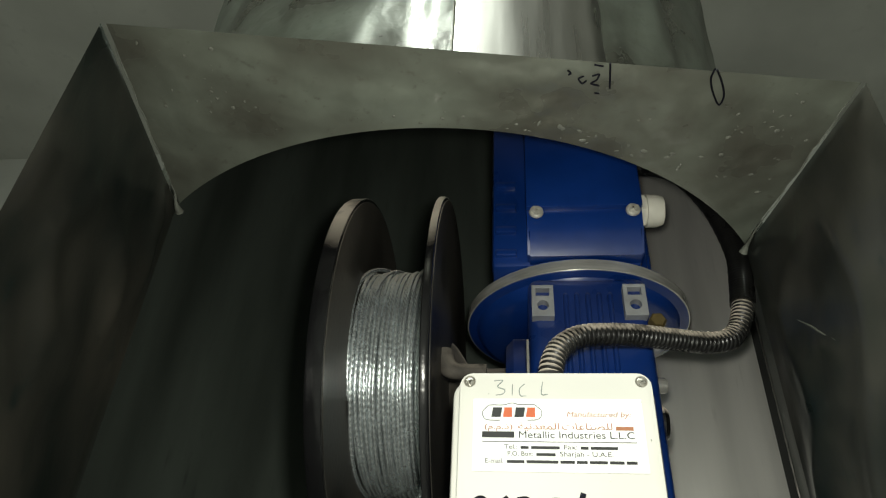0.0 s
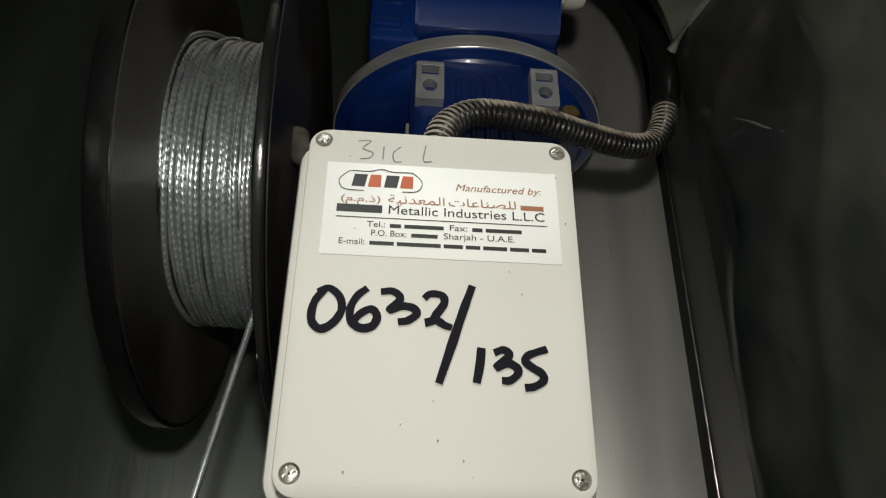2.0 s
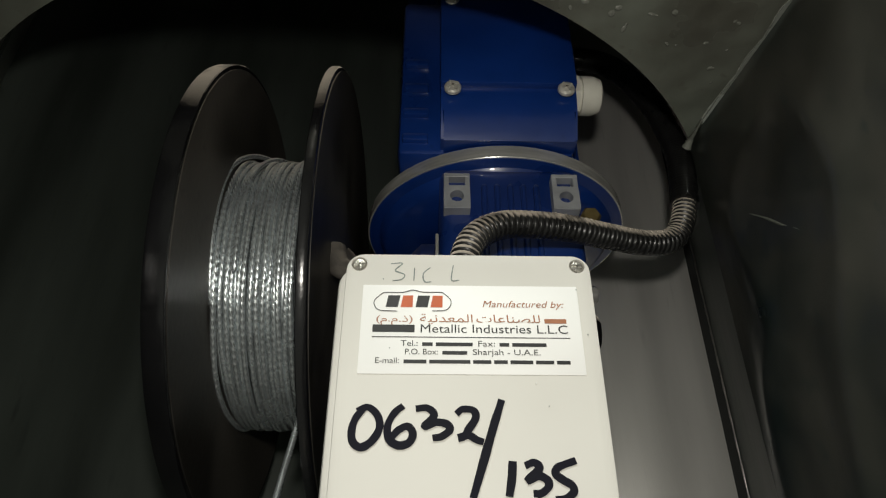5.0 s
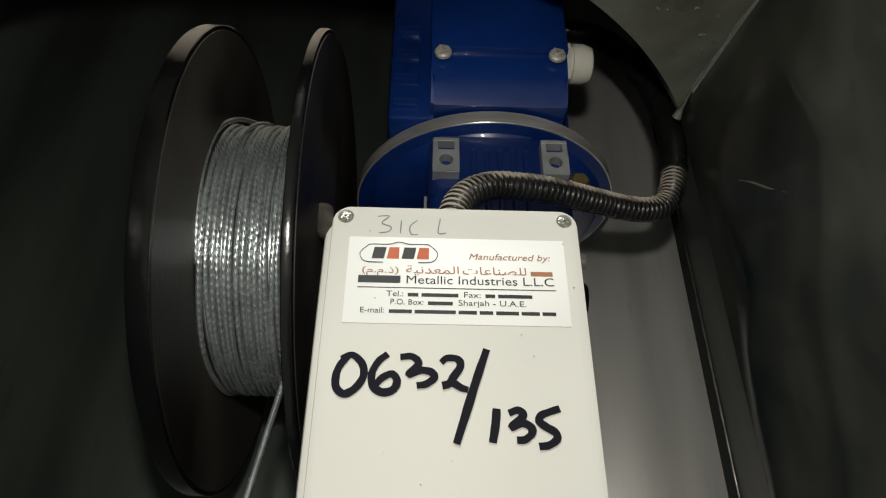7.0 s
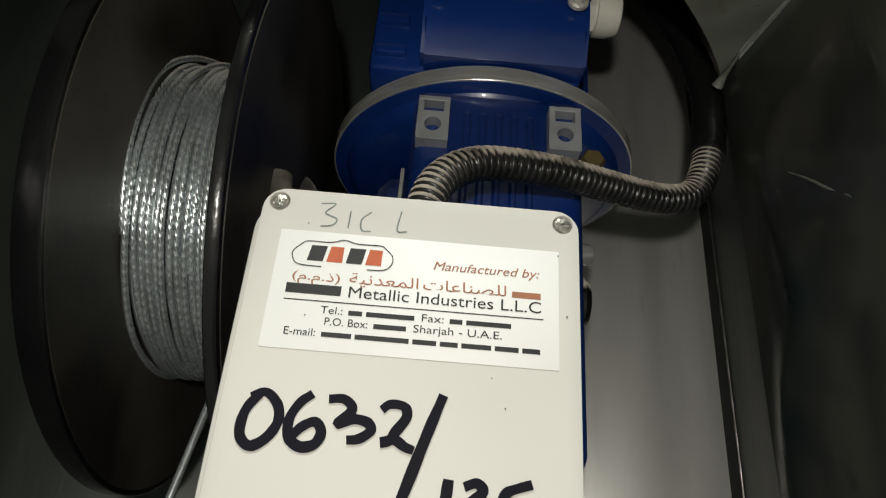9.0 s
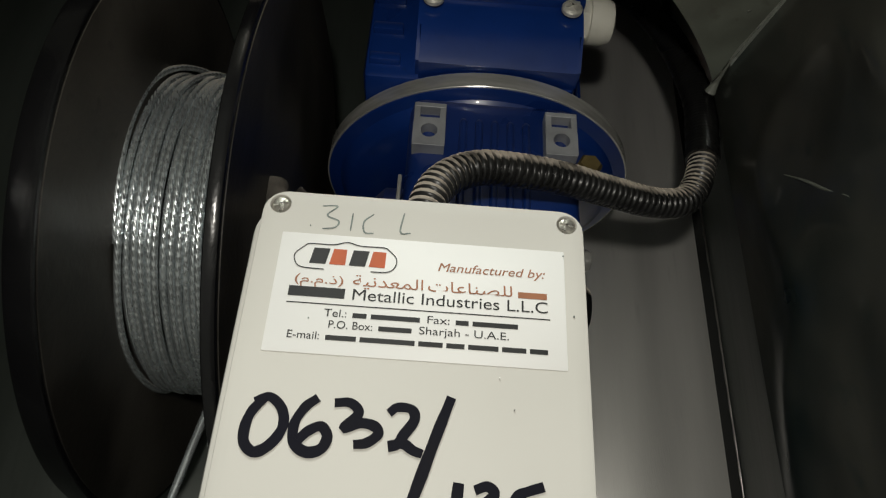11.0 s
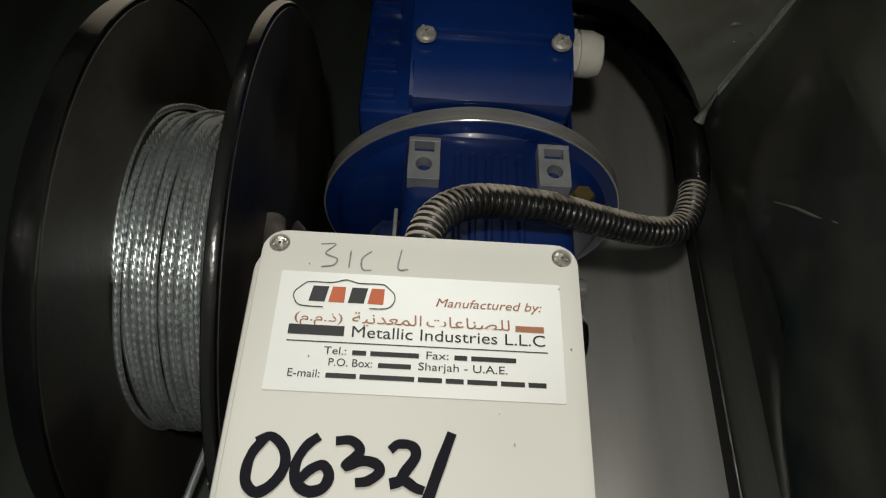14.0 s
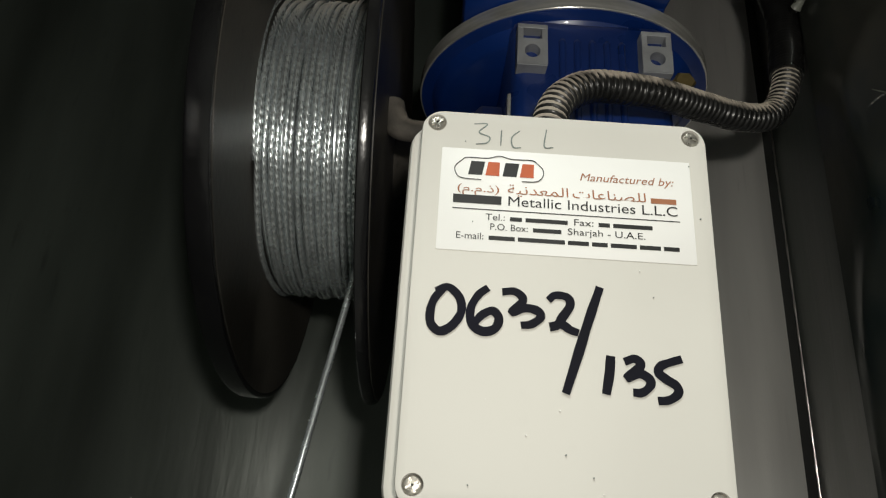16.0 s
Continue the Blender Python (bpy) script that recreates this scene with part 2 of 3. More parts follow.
def tube_shell(a0, a1, z0, z1, r_in, r_out, n=64):
    """Part of a standing tube between two bearings (0 degrees looks to +u, 90 to +v)."""
    bm = bmesh.new()
    cols = []
    for i in range(n + 1):
        a = radians(a0 + (a1 - a0) * i / n)
        c, s = math.cos(a), math.sin(a)
        cols.append([bm.verts.new((TUBE_U + r * c, TUBE_V + r * s, z)) for r, z in ((r_in, z0), (r_in, z1), (r_out, z1), (r_out, z0))])
    for a, b in zip(cols, cols[1:]):
        for k in range(4):
            bm.faces.new((a[k], b[k], b[(k + 1) % 4], a[(k + 1) % 4]))
    bm.faces.new(cols[0][::-1])
    bm.faces.new(cols[-1])
    return enclosed(bm)


SEAM = math.degrees(math.asin((0.185 - TUBE_V) / TUBE_R))
pole = thing("pole", "stainless steel flagpole tube cut open at its base", "pole", kind="structure")


def liner_strip(line, z0, z1):
    """A bent sheet standing behind the winch, through (u, v) corners, with thickness."""
    bm = bmesh.new()
    rows = []
    for z in np.linspace(z0, z1, 8):
        rows.append([[bm.verts.new((TUBE_U + u * k, v + d, z)) for u, v in line] for k, d in ((1.0, 0.0), (1.015, 0.006))])
    for p, q in zip(rows, rows[1:]):
        for side in (0, 1):
            for i in range(len(line) - 1):
                bm.faces.new((p[side][i], p[side][i + 1], q[side][i + 1], q[side][i]))
        for i in (0, len(line) - 1):
            bm.faces.new((p[0][i], p[1][i], q[1][i], q[0][i]))
    for row in (rows[0], rows[-1]):
        for i in range(len(line) - 1):
            bm.faces.new((row[0][i], row[0][i + 1], row[1][i + 1], row[1][i]))
    return enclosed(bm)


# added black strip where the gap beside the weld looks dark
GAP = [(0.287, 0.185), (0.2775, 0.1876)]
SHOULDER = [(0.2775, 0.1876), (0.270, 0.1895), (0.230, 0.200), (0.190, 0.2105), (0.176, 0.217)]
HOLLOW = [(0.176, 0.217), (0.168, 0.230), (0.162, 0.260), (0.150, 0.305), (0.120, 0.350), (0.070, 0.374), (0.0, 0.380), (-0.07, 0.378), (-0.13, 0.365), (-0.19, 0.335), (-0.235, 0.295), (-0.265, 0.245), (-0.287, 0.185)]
# one steel wall: bright shoulder and dim hollow are told apart by colour
part("liner_shoulder", liner_strip(SHOULDER, 0.0, 1.74), M_TUBE, pole, "bare brushed steel strip", smooth=40)
part("gap_strip", liner_strip(GAP, 0.0, 1.74), M_GAP, pole, "black strip in place of the dark gap beside the weld", smooth=40)
part("liner", liner_strip(HOLLOW, 0.0, 1.74), M_LINER, pole, "steel inner wall with its dimness put into the colour", smooth=50)
part("back_shell", tube_shell(SEAM, 180 - SEAM, 0.0, 1.75, TUBE_R, TUBE_R + 0.006, 96), M_STAINLESS, pole, "bright brushed stainless tube")
part("front_shell", tube_shell(180 - SEAM, 360 + SEAM, PLATE_Z + 0.004, 1.75, TUBE_R, TUBE_R + 0.006, 96), M_STAINLESS, pole, "bright brushed stainless tube")
part("cap", lathe([(TUBE_R + 0.01, 1.751), (TUBE_R + 0.01, 1.77)], E_FRAME @ Matrix.Translation((TUBE_U, TUBE_V, 0)), 64), M_STAINLESS, pole)
for sgn, wall_u in ((1, WALL_R), (-1, WALL_L)):
    seam_u = TUBE_U + sgn * TUBE_R * math.cos(radians(SEAM))
    bm = bmesh.new()
    pts = [(seam_u, 0.185), (wall_u + sgn * 0.004, 0.074)]
    a = [bm.verts.new((u, v, 0.0)) for u, v in pts] + [bm.verts.new((u + sgn * 0.006, v, 0.0)) for u, v in pts[::-1]]
    b = [bm.verts.new((v.co.x, v.co.y, PLATE_Z)) for v in a]
    bridge(bm, a, b)
    bm.faces.new(a[::-1])
    bm.faces.new(b)
    part("jamb", enclosed(bm), M_JAMB, pole, "dark strip beside the cut edge")
    weld = [E_FRAME @ Vector((seam_u - sgn * 0.001 + 0.0008 * noise.noise((z * 9, sgn, 0)), 0.184, z)) for z in np.linspace(0.02, PLATE_Z, 160)]
    part("weld_bead", sweep(weld, lambda i, s, a: 0.0008 + 0.0002 * math.sin(s * 300), 8), M_STAINLESS, pole, "thin bright weld bead")


def side_wall(name, u, sgn, label):
    """A side panel wrapped in film: a gently buckled sheet with thickness."""
    bm = bmesh.new()
    nu, nz = 40, 90
    grid = {}
    for layer in (0, 1):
        for i in range(nu + 1):
            for k in range(nz + 1):
                v, z = 0.074 + (FRONT_V - 0.074) * i / nu, PLATE_Z * k / nz
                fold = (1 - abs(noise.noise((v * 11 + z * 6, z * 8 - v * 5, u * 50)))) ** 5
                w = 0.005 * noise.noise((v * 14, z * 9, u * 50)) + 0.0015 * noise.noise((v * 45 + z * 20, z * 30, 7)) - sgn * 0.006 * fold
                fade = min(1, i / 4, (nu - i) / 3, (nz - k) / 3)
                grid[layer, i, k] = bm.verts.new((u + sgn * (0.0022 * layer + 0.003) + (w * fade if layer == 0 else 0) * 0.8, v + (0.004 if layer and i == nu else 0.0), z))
    for layer in (0, 1):
        for i in range(nu):
            for k in range(nz):
                bm.faces.new([grid[layer, a, b] for a, b in ((i, k), (i + 1, k), (i + 1, k + 1), (i, k + 1))])
    border = [(i, 0) for i in range(nu)] + [(nu, k) for k in range(nz)] + [(i, nz) for i in range(nu, 0, -1)] + [(0, k) for k in range(nz, 0, -1)]
    for p, q in zip(border, border[1:] + border[:1]):
        bm.faces.new((grid[0, p[0], p[1]], grid[0, q[0], q[1]], grid[1, q[0], q[1]], grid[1, p[0], p[1]]))
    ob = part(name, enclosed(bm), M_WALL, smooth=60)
    return tagged(ob, label, "wall", kind="structure")


side_wall("wall_east", WALL_R, 1, "dark side panel wrapped in wrinkled protective film, reflections tinted into its colour")
side_wall("wall_west", WALL_L, -1, "dark side panel wrapped in wrinkled protective film, reflections tinted into its colour")


def top_plate():
    bm = bmesh.new()
    nu, nv = 96, 24
    grid = {}
    for i in range(nu + 1):
        u = WALL_L + (WALL_R - WALL_L) * i / nu
        back = TUBE_V - math.sqrt(TUBE_R ** 2 - (u - TUBE_U) ** 2)
        for k in range(nv + 1):
            v = back + (FRONT_V - back) * k / nv
            w = 0.0022 * noise.noise((u * 26, v * 26, 3)) + 0.0011 * noise.noise((u * 80, v * 80, 5))
            grid[0, i, k] = bm.verts.new((u, v, PLATE_Z + w * min(1, k / 3, (nv - k) / 3)))
            grid[1, i, k] = bm.verts.new((u, v + (0.006 if k == nv else 0.0), PLATE_Z + 0.0020))
    for layer in (0, 1):
        for i in range(nu):
            for k in range(nv):
                bm.faces.new([grid[layer, a, b] for a, b in ((i, k), (i + 1, k), (i + 1, k + 1), (i, k + 1))])
    border = [(i, 0) for i in range(nu)] + [(nu, k) for k in range(nv)] + [(i, nv) for i in range(nu, 0, -1)] + [(0, k) for k in range(nv, 0, -1)]
    for p, q in zip(border, border[1:] + border[:1]):
        bm.faces.new((grid[0, p[0], p[1]], grid[0, q[0], q[1]], grid[1, q[0], q[1]], grid[1, p[0], p[1]]))
    return enclosed(bm)


plate = tagged(part("top_plate", top_plate(), M_PANEL, smooth=60), "film-covered steel plate with a round cut-out over the winch", "plate", kind="structure")

floor = tagged(part("floor", block(-3, -4, -0.1, 3, 2, 0.0, 0), M_FLOOR), "grey concrete workshop floor", "floor", kind="structure")
for nm, b in (("wall_north", (-3, 2, 0, 3, 2.15, 2.8)), ("wall_south", (-3, -4.15, 0, 3, -4, 2.8)),
              ("wall_room_east", (3, -4, 0, 3.15, 2, 2.8)), ("wall_room_west", (-3.15, -4, 0, -3, 2, 2.8))):
    tagged(part(nm, block(*b, 0), M_ROOM), "plain plastered workshop wall", "wall", kind="structure")
tagged(part("ceiling", block(-3, -4, 2.8, 3, 2, 2.9, 0), M_ROOM), "plain workshop ceiling", "ceiling", kind="structure")

# ---------------------------------------------------------------- winch stand
stand = thing("winch_stand", "black steel column that carries the winch", "stand")
part("column", block(0.000, 0.13, 0.0, 0.07, 0.20, 0.60, 0.003), M_BLACK, stand)
part("base_plate", block(-0.05, 0.08, 0.0, 0.12, 0.25, 0.012, 0.002), M_BLACK, stand)
part("bracket", block(-0.045, 0.062, 0.500, 0.030, 0.135, 0.512, 0.001), M_BLACK, stand, "black angle bracket under the box")
part("box_rail", block(-0.02, 0.052, 0.48, 0.018, 0.058, 0.66, 0.001), M_GALV, stand, "bright galvanised mounting strip")

# ---------------------------------------------------------------- gear motor
GX, GY = 0.0310, 0.1730
FLANGE_Z, FLANGE_R = 0.7950, 0.0957
motor = thing("gear_motor", "blue enamelled gear motor standing on the winch column", "motor")
part("flange_ring", lathe([(FLANGE_R - 0.0012, 0.0004), (FLANGE_R - 0.0003, 0.0004), (FLANGE_R, 0.0008), (FLANGE_R, 0.0098), (FLANGE_R - 0.0004, 0.0102), (FLANGE_R - 0.002, 0.0102)],
                          Matrix.Translation((GX, GY, FLANGE_Z)), 128), M_RING, motor, "bare machined steel rim")
part("flange", lathe([(0.05, -0.010), (FLANGE_R - 0.016, -0.009), (FLANGE_R - 0.012, -0.007), (FLANGE_R - 0.0085, -0.0015), (FLANGE_R - 0.0011, 0.0), (FLANGE_R - 0.0011, 0.0112), (0.05, 0.016)],
                     Matrix.Translation((GX, GY, FLANGE_Z)), 96), M_BLUE, motor)
part("gear_housing", block(-0.012, 0.086, 0.600, 0.078, 0.25, 0.795, 0.008, 3), M_BLUE, motor)
part("gear_side_cover", lathe([(0.052, 0), (0.052, 0.012), (0.046, 0.018), (0.02, 0.018)], pose(-0.012, 0.169, 0.725, 0, -90, 0), 48), M_BLUE, motor)
for k in range(5):
    x = 0.0165 + k * 0.0083
    rib = lathe([(0.0021, -0.05), (0.0021, 0.0405), (0.0018, 0.0418), (0.0011, 0.0428), (0.0001, 0.0432)], Matrix.Translation((x, 0.086, 0.7365)), 10)
    part("rib", rib, M_BLUE, motor)


def pad(x0):
    """A bare mounting pad: a bolt hole with a square pocket above it."""
    bm = bmesh.new()
    w, h, d = 0.0165, 0.0265, 0.006
    z0 = 0.756
    n = 24
    hole = [(x0 + w / 2 + 0.0043 * math.cos(2 * math.pi * i / n), z0 + 0.0085 + 0.0043 * math.sin(2 * math.pi * i / n)) for i in range(n)]

    def frame_edge(cx, cz, px, pz, bx0, bx1, bz0, bz1):
        dx, dz = px - cx, pz - cz
        s = min(((bx1 if dx > 0 else bx0) - cx) / dx if abs(dx) > 1e-9 else 9e9, ((bz1 if dz > 0 else bz0) - cz) / dz if abs(dz) > 1e-9 else 9e9)
        return cx + dx * s, cz + dz * s

    zone = (x0, x0 + w, z0, z0 + 0.0160)
    cx, cz = x0 + w / 2, z0 + 0.0085
    inner = [bm.verts.new((x, 0.078, z)) for x, z in hole]
    deep = [bm.verts.new((x, 0.0855, z)) for x, z in hole]
    outer = [bm.verts.new((lambda q: (q[0], 0.078, q[1]))(frame_edge(cx, cz, *hole[i], *zone))) for i in range(n)]
    bridge(bm, inner, outer)
    bridge(bm, deep, inner)
    block(x0, 0.0782, z0 + 0.0026, x0 + 0.0032, 0.088, z0 + h - 0.0029, 0.0003, 1, bm)
    block(x0 + w - 0.0032, 0.0782, z0 + 0.0026, x0 + w, 0.088, z0 + h - 0.0029, 0.0003, 1, bm)
    block(x0, 0.0782, z0 + h - 0.0028, x0 + w, 0.088, z0 + h, 0.0003, 1, bm)
    block(x0 + 0.001, 0.0784, z0 + 0.0150, x0 + w - 0.001, 0.088, z0 + 0.0172, 0.0003, 1, bm)
    block(x0, 0.0784, z0 - 0.0004, x0 + w, 0.088, z0 + 0.0025, 0.0003, 1, bm)
    return bm


for x0 in (-0.0095, 0.0585):
    part("mounting_pad", pad(x0), M_PAD, motor, "bare grey pad with a bolt hole", smooth=20)
    part("pad_pocket", block(x0 + 0.003, 0.0850, 0.757, x0 + 0.0135, 0.0885, 0.781, 0.0005), M_BLUE, motor)
part("plug", lathe([(0.0065, 0), (0.0065, 0.006), (0.005, 0.008)], pose(0.081, 0.086, 0.752, 90, 0, 0), 6), M_BRASS, motor, "dull brass hexagon plug")
part("bolt", lathe([(0.0045, 0), (0.0045, 0.002), (0.003, 0.003)], pose(-0.030, 0.118, 0.7995, 180, 0, 0), 12), M_BLACK, motor)
part("shaft_bolt", lathe([(0.006, 0), (0.006, 0.012), (0.005, 0.014)], pose(0.076, 0.123, 0.720, 0, 90, 0), 16), M_RING, motor, "zinc shaft bolt")
part("side_knob", lathe([(0.012, 0), (0.013, 0.004), (0.013, 0.012), (0.010, 0.015)], pose(0.067, 0.104, 0.683, 0, 90, 0), 24), M_BLACK, motor, "black plastic vent knob")
# cast tab with a glossy screw beside the box; pale strip stands for its lit edge
part("lit_tab_edge", block(-0.0145, 0.076, 0.700, -0.0125, 0.092, 0.735, 0.0005), M_RING, motor)

body = lathe([(0.062, 0.0), (0.066, 0.004), (0.066, 0.020)], Matrix.Translation((GX, GY, 0.808)), 64)
part("motor_foot", body, M_BLUE, motor)
bm = lathe([(0.060, 0.0), (0.060, 0.19), (0.055, 0.195)], Matrix.Translation((GX, GY, 0.822)), 64)
part("stator", bm, M_BLUE, motor)
for k in range(36):
    a = radians(k * 10)
    if -130 < math.degrees(math.atan2(math.sin(a), math.cos(a))) < -50:
        continue
    fin = block(0.058, -0.0011, 0.826, 0.0705, 0.0011, 1.005, 0.0004, 1)
    bmesh.ops.transform(fin, matrix=pose(GX, GY, 0, 0, 0, k * 10), verts=fin.verts)
    part("cooling_fin", fin, M_BLUE, motor)
part("fan_cowl", lathe([(0.072, 0.0), (0.073, 0.002), (0.073, 0.05), (0.066, 0.058), (0.02, 0.06)], Matrix.Translation((GX, GY, 1.015)), 64), M_BLUE, motor)
part("terminal_base", block(-0.040, 0.088, 0.806, 0.078, 0.135, 0.960, 0.004), M_BLUE, motor)
bm = bmesh.new()
section = [(0.094, 0.940), (0.064, 0.940), (0.063, 0.845), (0.0635, 0.836), (0.066, 0.825), (0.0695, 0.815), (0.0745, 0.8065), (0.094, 0.8085)]
ends = [[bm.verts.new((x, y, z)) for y, z in section] for x in (-0.0115, 0.0778)]
bridge(bm, *ends)
bm.faces.new(ends[0][::-1])
bm.faces.new(ends[1])
bmesh.ops.bevel(bm, geom=[e for e in bm.edges if abs(e.verts[0].co.x - e.verts[1].co.x) < 1e-6], offset=0.002, segments=2, affect="EDGES")
term = part("terminal_box", bm, M_BLUE, motor)
part("terminal_cover", block(-0.012, 0.058, 0.8425, 0.0783, 0.0645, 0.940, 0.0012), M_BLUE, term)
for x, z in ((-0.004, 0.8385), (0.0705, 0.8385), (-0.004, 0.925), (0.0705, 0.925)):
    screw(x, 0.0605, z, 0.0056, term, M_SCREW, 30)
for z in (0.815, 0.838, 0.862, 0.886):
    part("lug", block(-0.037, 0.084, z, -0.020, 0.094, z + 0.006, 0.001), M_BLUE, motor)
bm = lathe([(0.0120, 0.0), (0.0120, 0.006), (0.0135, 0.0065), (0.0135, 0.014), (0.0115, 0.0195), (0.0075, 0.021)], pose(0.0778, 0.079, 0.852, 0, 90, 0), 24)
part("cable_gland", bm, M_GLAND, motor, "white nylon cable gland")
part("gland_nut", lathe([(0.0140, 0.0), (0.0140, 0.005)], pose(0.0775, 0.079, 0.852, 0, 90, 0), 6), M_GLAND, motor)

# ---------------------------------------------------------------- rope drum
DY, DZ, DR = 0.168, 0.7424, 0.1575
XR, XL = -0.0793, -0.1568
drum = thing("rope_drum", "black painted steel winch drum with two dusty round flanges", "drum")
AX = pose(0, DY, DZ, 0, 90, 0)


def disc(x0, x1, r, name, round_first=True):
    """A flange disc with one well-rounded and one sharper rim."""
    t = x1 - x0
    prof = [(0.03, 0), (r - 0.0026, 0), (r - 0.0009, 0.0006), (r, 0.0024), (r, t - 0.0005), (r - 0.0005, t), (0.03, t)]
    if not round_first:
        prof = [(a, t - h) for a, h in reversed(prof)]
    return part(name, lathe(prof, AX @ Matrix.Translation((0, 0, x0)), 128), M_BLACK, drum)


disc(XL, XL + 0.0122, DR, "flange")
disc(XR - 0.003, XR + 0.003, DR, "flange", False)
for x0, x1 in ((XL + 0.0122, XL + 0.0127), (XR - 0.0035, XR - 0.003), (XR + 0.003, XR + 0.0035)):
    part("flange_face", lathe([(0.03, x0), (DR - 0.003, x0), (DR - 0.003, x1), (0.03, x1)], AX, 96), M_FLANGE, drum, "matt dusty face")
part("core", lathe([(0.055, XL + 0.008), (0.055, XR - 0.002)], AX, 64), M_BLACK, drum)
part("hub", lathe([(0.034, XR + 0.003), (0.030, XR + 0.007), (0.016, XR + 0.016), (0.012, XR + 0.024), (0.012, -0.010)], AX, 40), M_FLANGE, drum)
part("outer_hub", lathe([(0.03, XL - 0.012), (0.034, XL - 0.006), (0.034, XL)], AX, 40), M_BLACK, drum)
peg = smooth_path([(XR + 0.003, 0.087, 0.7290), (XR + 0.005, 0.0865, 0.7225), (XR + 0.010, 0.086, 0.7160), (XR + 0.020, 0.086, 0.7140), (XR + 0.036, 0.086, 0.7135)], 6)
part("rope_clamp", sweep(peg, lambda i, s, a: 0.0085 - min(0.0025, s * 0.12), 16), M_STUD, drum, "dusty bent clamp stud")

# ---------------------------------------------------------------- wire rope
rope = thing("wire_rope", "galvanised twisted wire rope wound on the drum", "rope")
rnd = random.Random(4)
WR = 0.00170
X0, X1 = XL + 0.0142, XR - 0.0052


def strand(path, r=WR, lay=0.028, n=24, bm=None, phase=0.0):
    return sweep(path, lambda i, s, a: r * (0.72 + 0.34 * abs(math.cos(3 * (a - phase + 2 * math.pi * s / lay))) ** 0.7), n, bm)


turns = 18
pitch = (X1 - X0) / (turns - 1)


def winding(x, radius, drift, seed, start=0.0, span=360.0, lift=0.0):
    pts = []
    cuts = [k / 24 for k in range(5)] + [5 / 24 + (14 / 24) * k / 640 for k in range(641)] + [k / 24 for k in range(20, 25)]
    if radius < ROPE_R - 0.002:
        cuts = [k / 60 for k in range(61)]
    for f in cuts:
        a = radians(start + span * f)
        dx = drift * f + 0.0016 * noise.noise((math.cos(a) * 1.3 + seed, math.sin(a) * 1.3, seed * 3.1))
        rr = radius + 0.0012 * noise.noise((math.cos(a) * 1.1, math.sin(a) * 1.1 + seed, 9.0)) + lift
        pts.append(Vector((x + dx, DY + rr * math.cos(a), DZ + rr * math.sin(a))))
    return pts


ROPE_R = 0.0918
for layer, rr in ((0, ROPE_R - 2 * WR * 0.9), (1, ROPE_R)):
    for k in range(turns):
        x = X0 + pitch * k + (0.5 * pitch if layer == 0 and k < turns - 1 else 0)
        rad = rr + (0.0012 if layer else 0) * rnd.uniform(-1, 1)
        part("turn", strand(winding(x, rad, pitch * 0.6 * rnd.uniform(0.2, 1.0) * (1 if k < turns - 1 else 0), k + 20 * layer, start=20), phase=rnd.uniform(0, 6.28)), M_WIRE, rope, smooth=60)
# slack turns: one bulges out at the end of the top and crosses the rest, two climb beside the other flange
for a0, a1, xa, xb, swell, late in ((212, 92, X0 - 0.0005, X0 + 0.017, 0.0052, 0.45), (200, 84, X0 + 0.012, X0 + 0.028, 0.0022, 0.30),
                                    (196, 84, X1 - 0.016, X1 - 0.005, 0.0038, 0.30), (190, 86, X1 - 0.006, X1 + 0.0005, 0.0048, 0.40),
                                    (176, 236, X1 - 0.006, X1 - 0.0002, 0.0026, 0.10)):
    loose = []
    for i in range(260):
        f = i / 259
        a = radians(a0 + (a1 - a0) * f)
        g = max(0.0, f - late) / (1 - late)
        rr = ROPE_R + 0.0006 + swell * math.sin(math.pi * f) ** 0.8
        loose.append(Vector((xa + (xb - xa) * g * g * (3 - 2 * g) - 0.0022 * math.sin(math.pi * f) * (1 if xa < X0 else 0), DY + rr * math.cos(a), DZ + rr * math.sin(a))))
    part("loose_turn", strand(loose), M_WIRE, rope, smooth=60)
tail = resample(smooth_path([(X1 - 0.001, 0.0925, 0.690), (X1 - 0.001, 0.103, 0.673), (X1 - 0.0015, 0.1115, 0.655), (-0.0955, 0.106, 0.590), (-0.1171, 0.0945, 0.45), (-0.190, 0.060, 0.003)], 30), 0.0014)
part("rope_tail", strand(tail, 0.0018, 0.016, 16), M_WIRE, rope, smooth=60)

# ---------------------------------------------------------------- control box
W, H, ZC = 0.1085, 0.1445, 0.6008
box = thing("control_box", "light grey plastic control box with a screwed lid", "junction box")
part("box_body", rounded_plate(0.1115, 0.1445, 0.010, 0.011, 0.052, -0.001, 0.59895, 0.003), M_BOX, box)
part("lip", rounded_plate(0.1158, 0.1490, 0.011, 0.0095, 0.018, -0.001, 0.59895, 0.0025), M_BOX, box)
part("collar", rounded_plate(W - 0.001, H - 0.001, 0.007, 0.0070, 0.012, 0.0, ZC, 0.0005), M_BOX, box)
part("gasket", rounded_plate(W - 0.003, H - 0.003, 0.008, 0.0062, 0.0092, 0.0, ZC, 0.0005), M_GASKET, box, "thin dark seal")
HOLES = [(x, z) for x in (-0.0486, 0.0486) for z in (0.6677, 0.5362)]


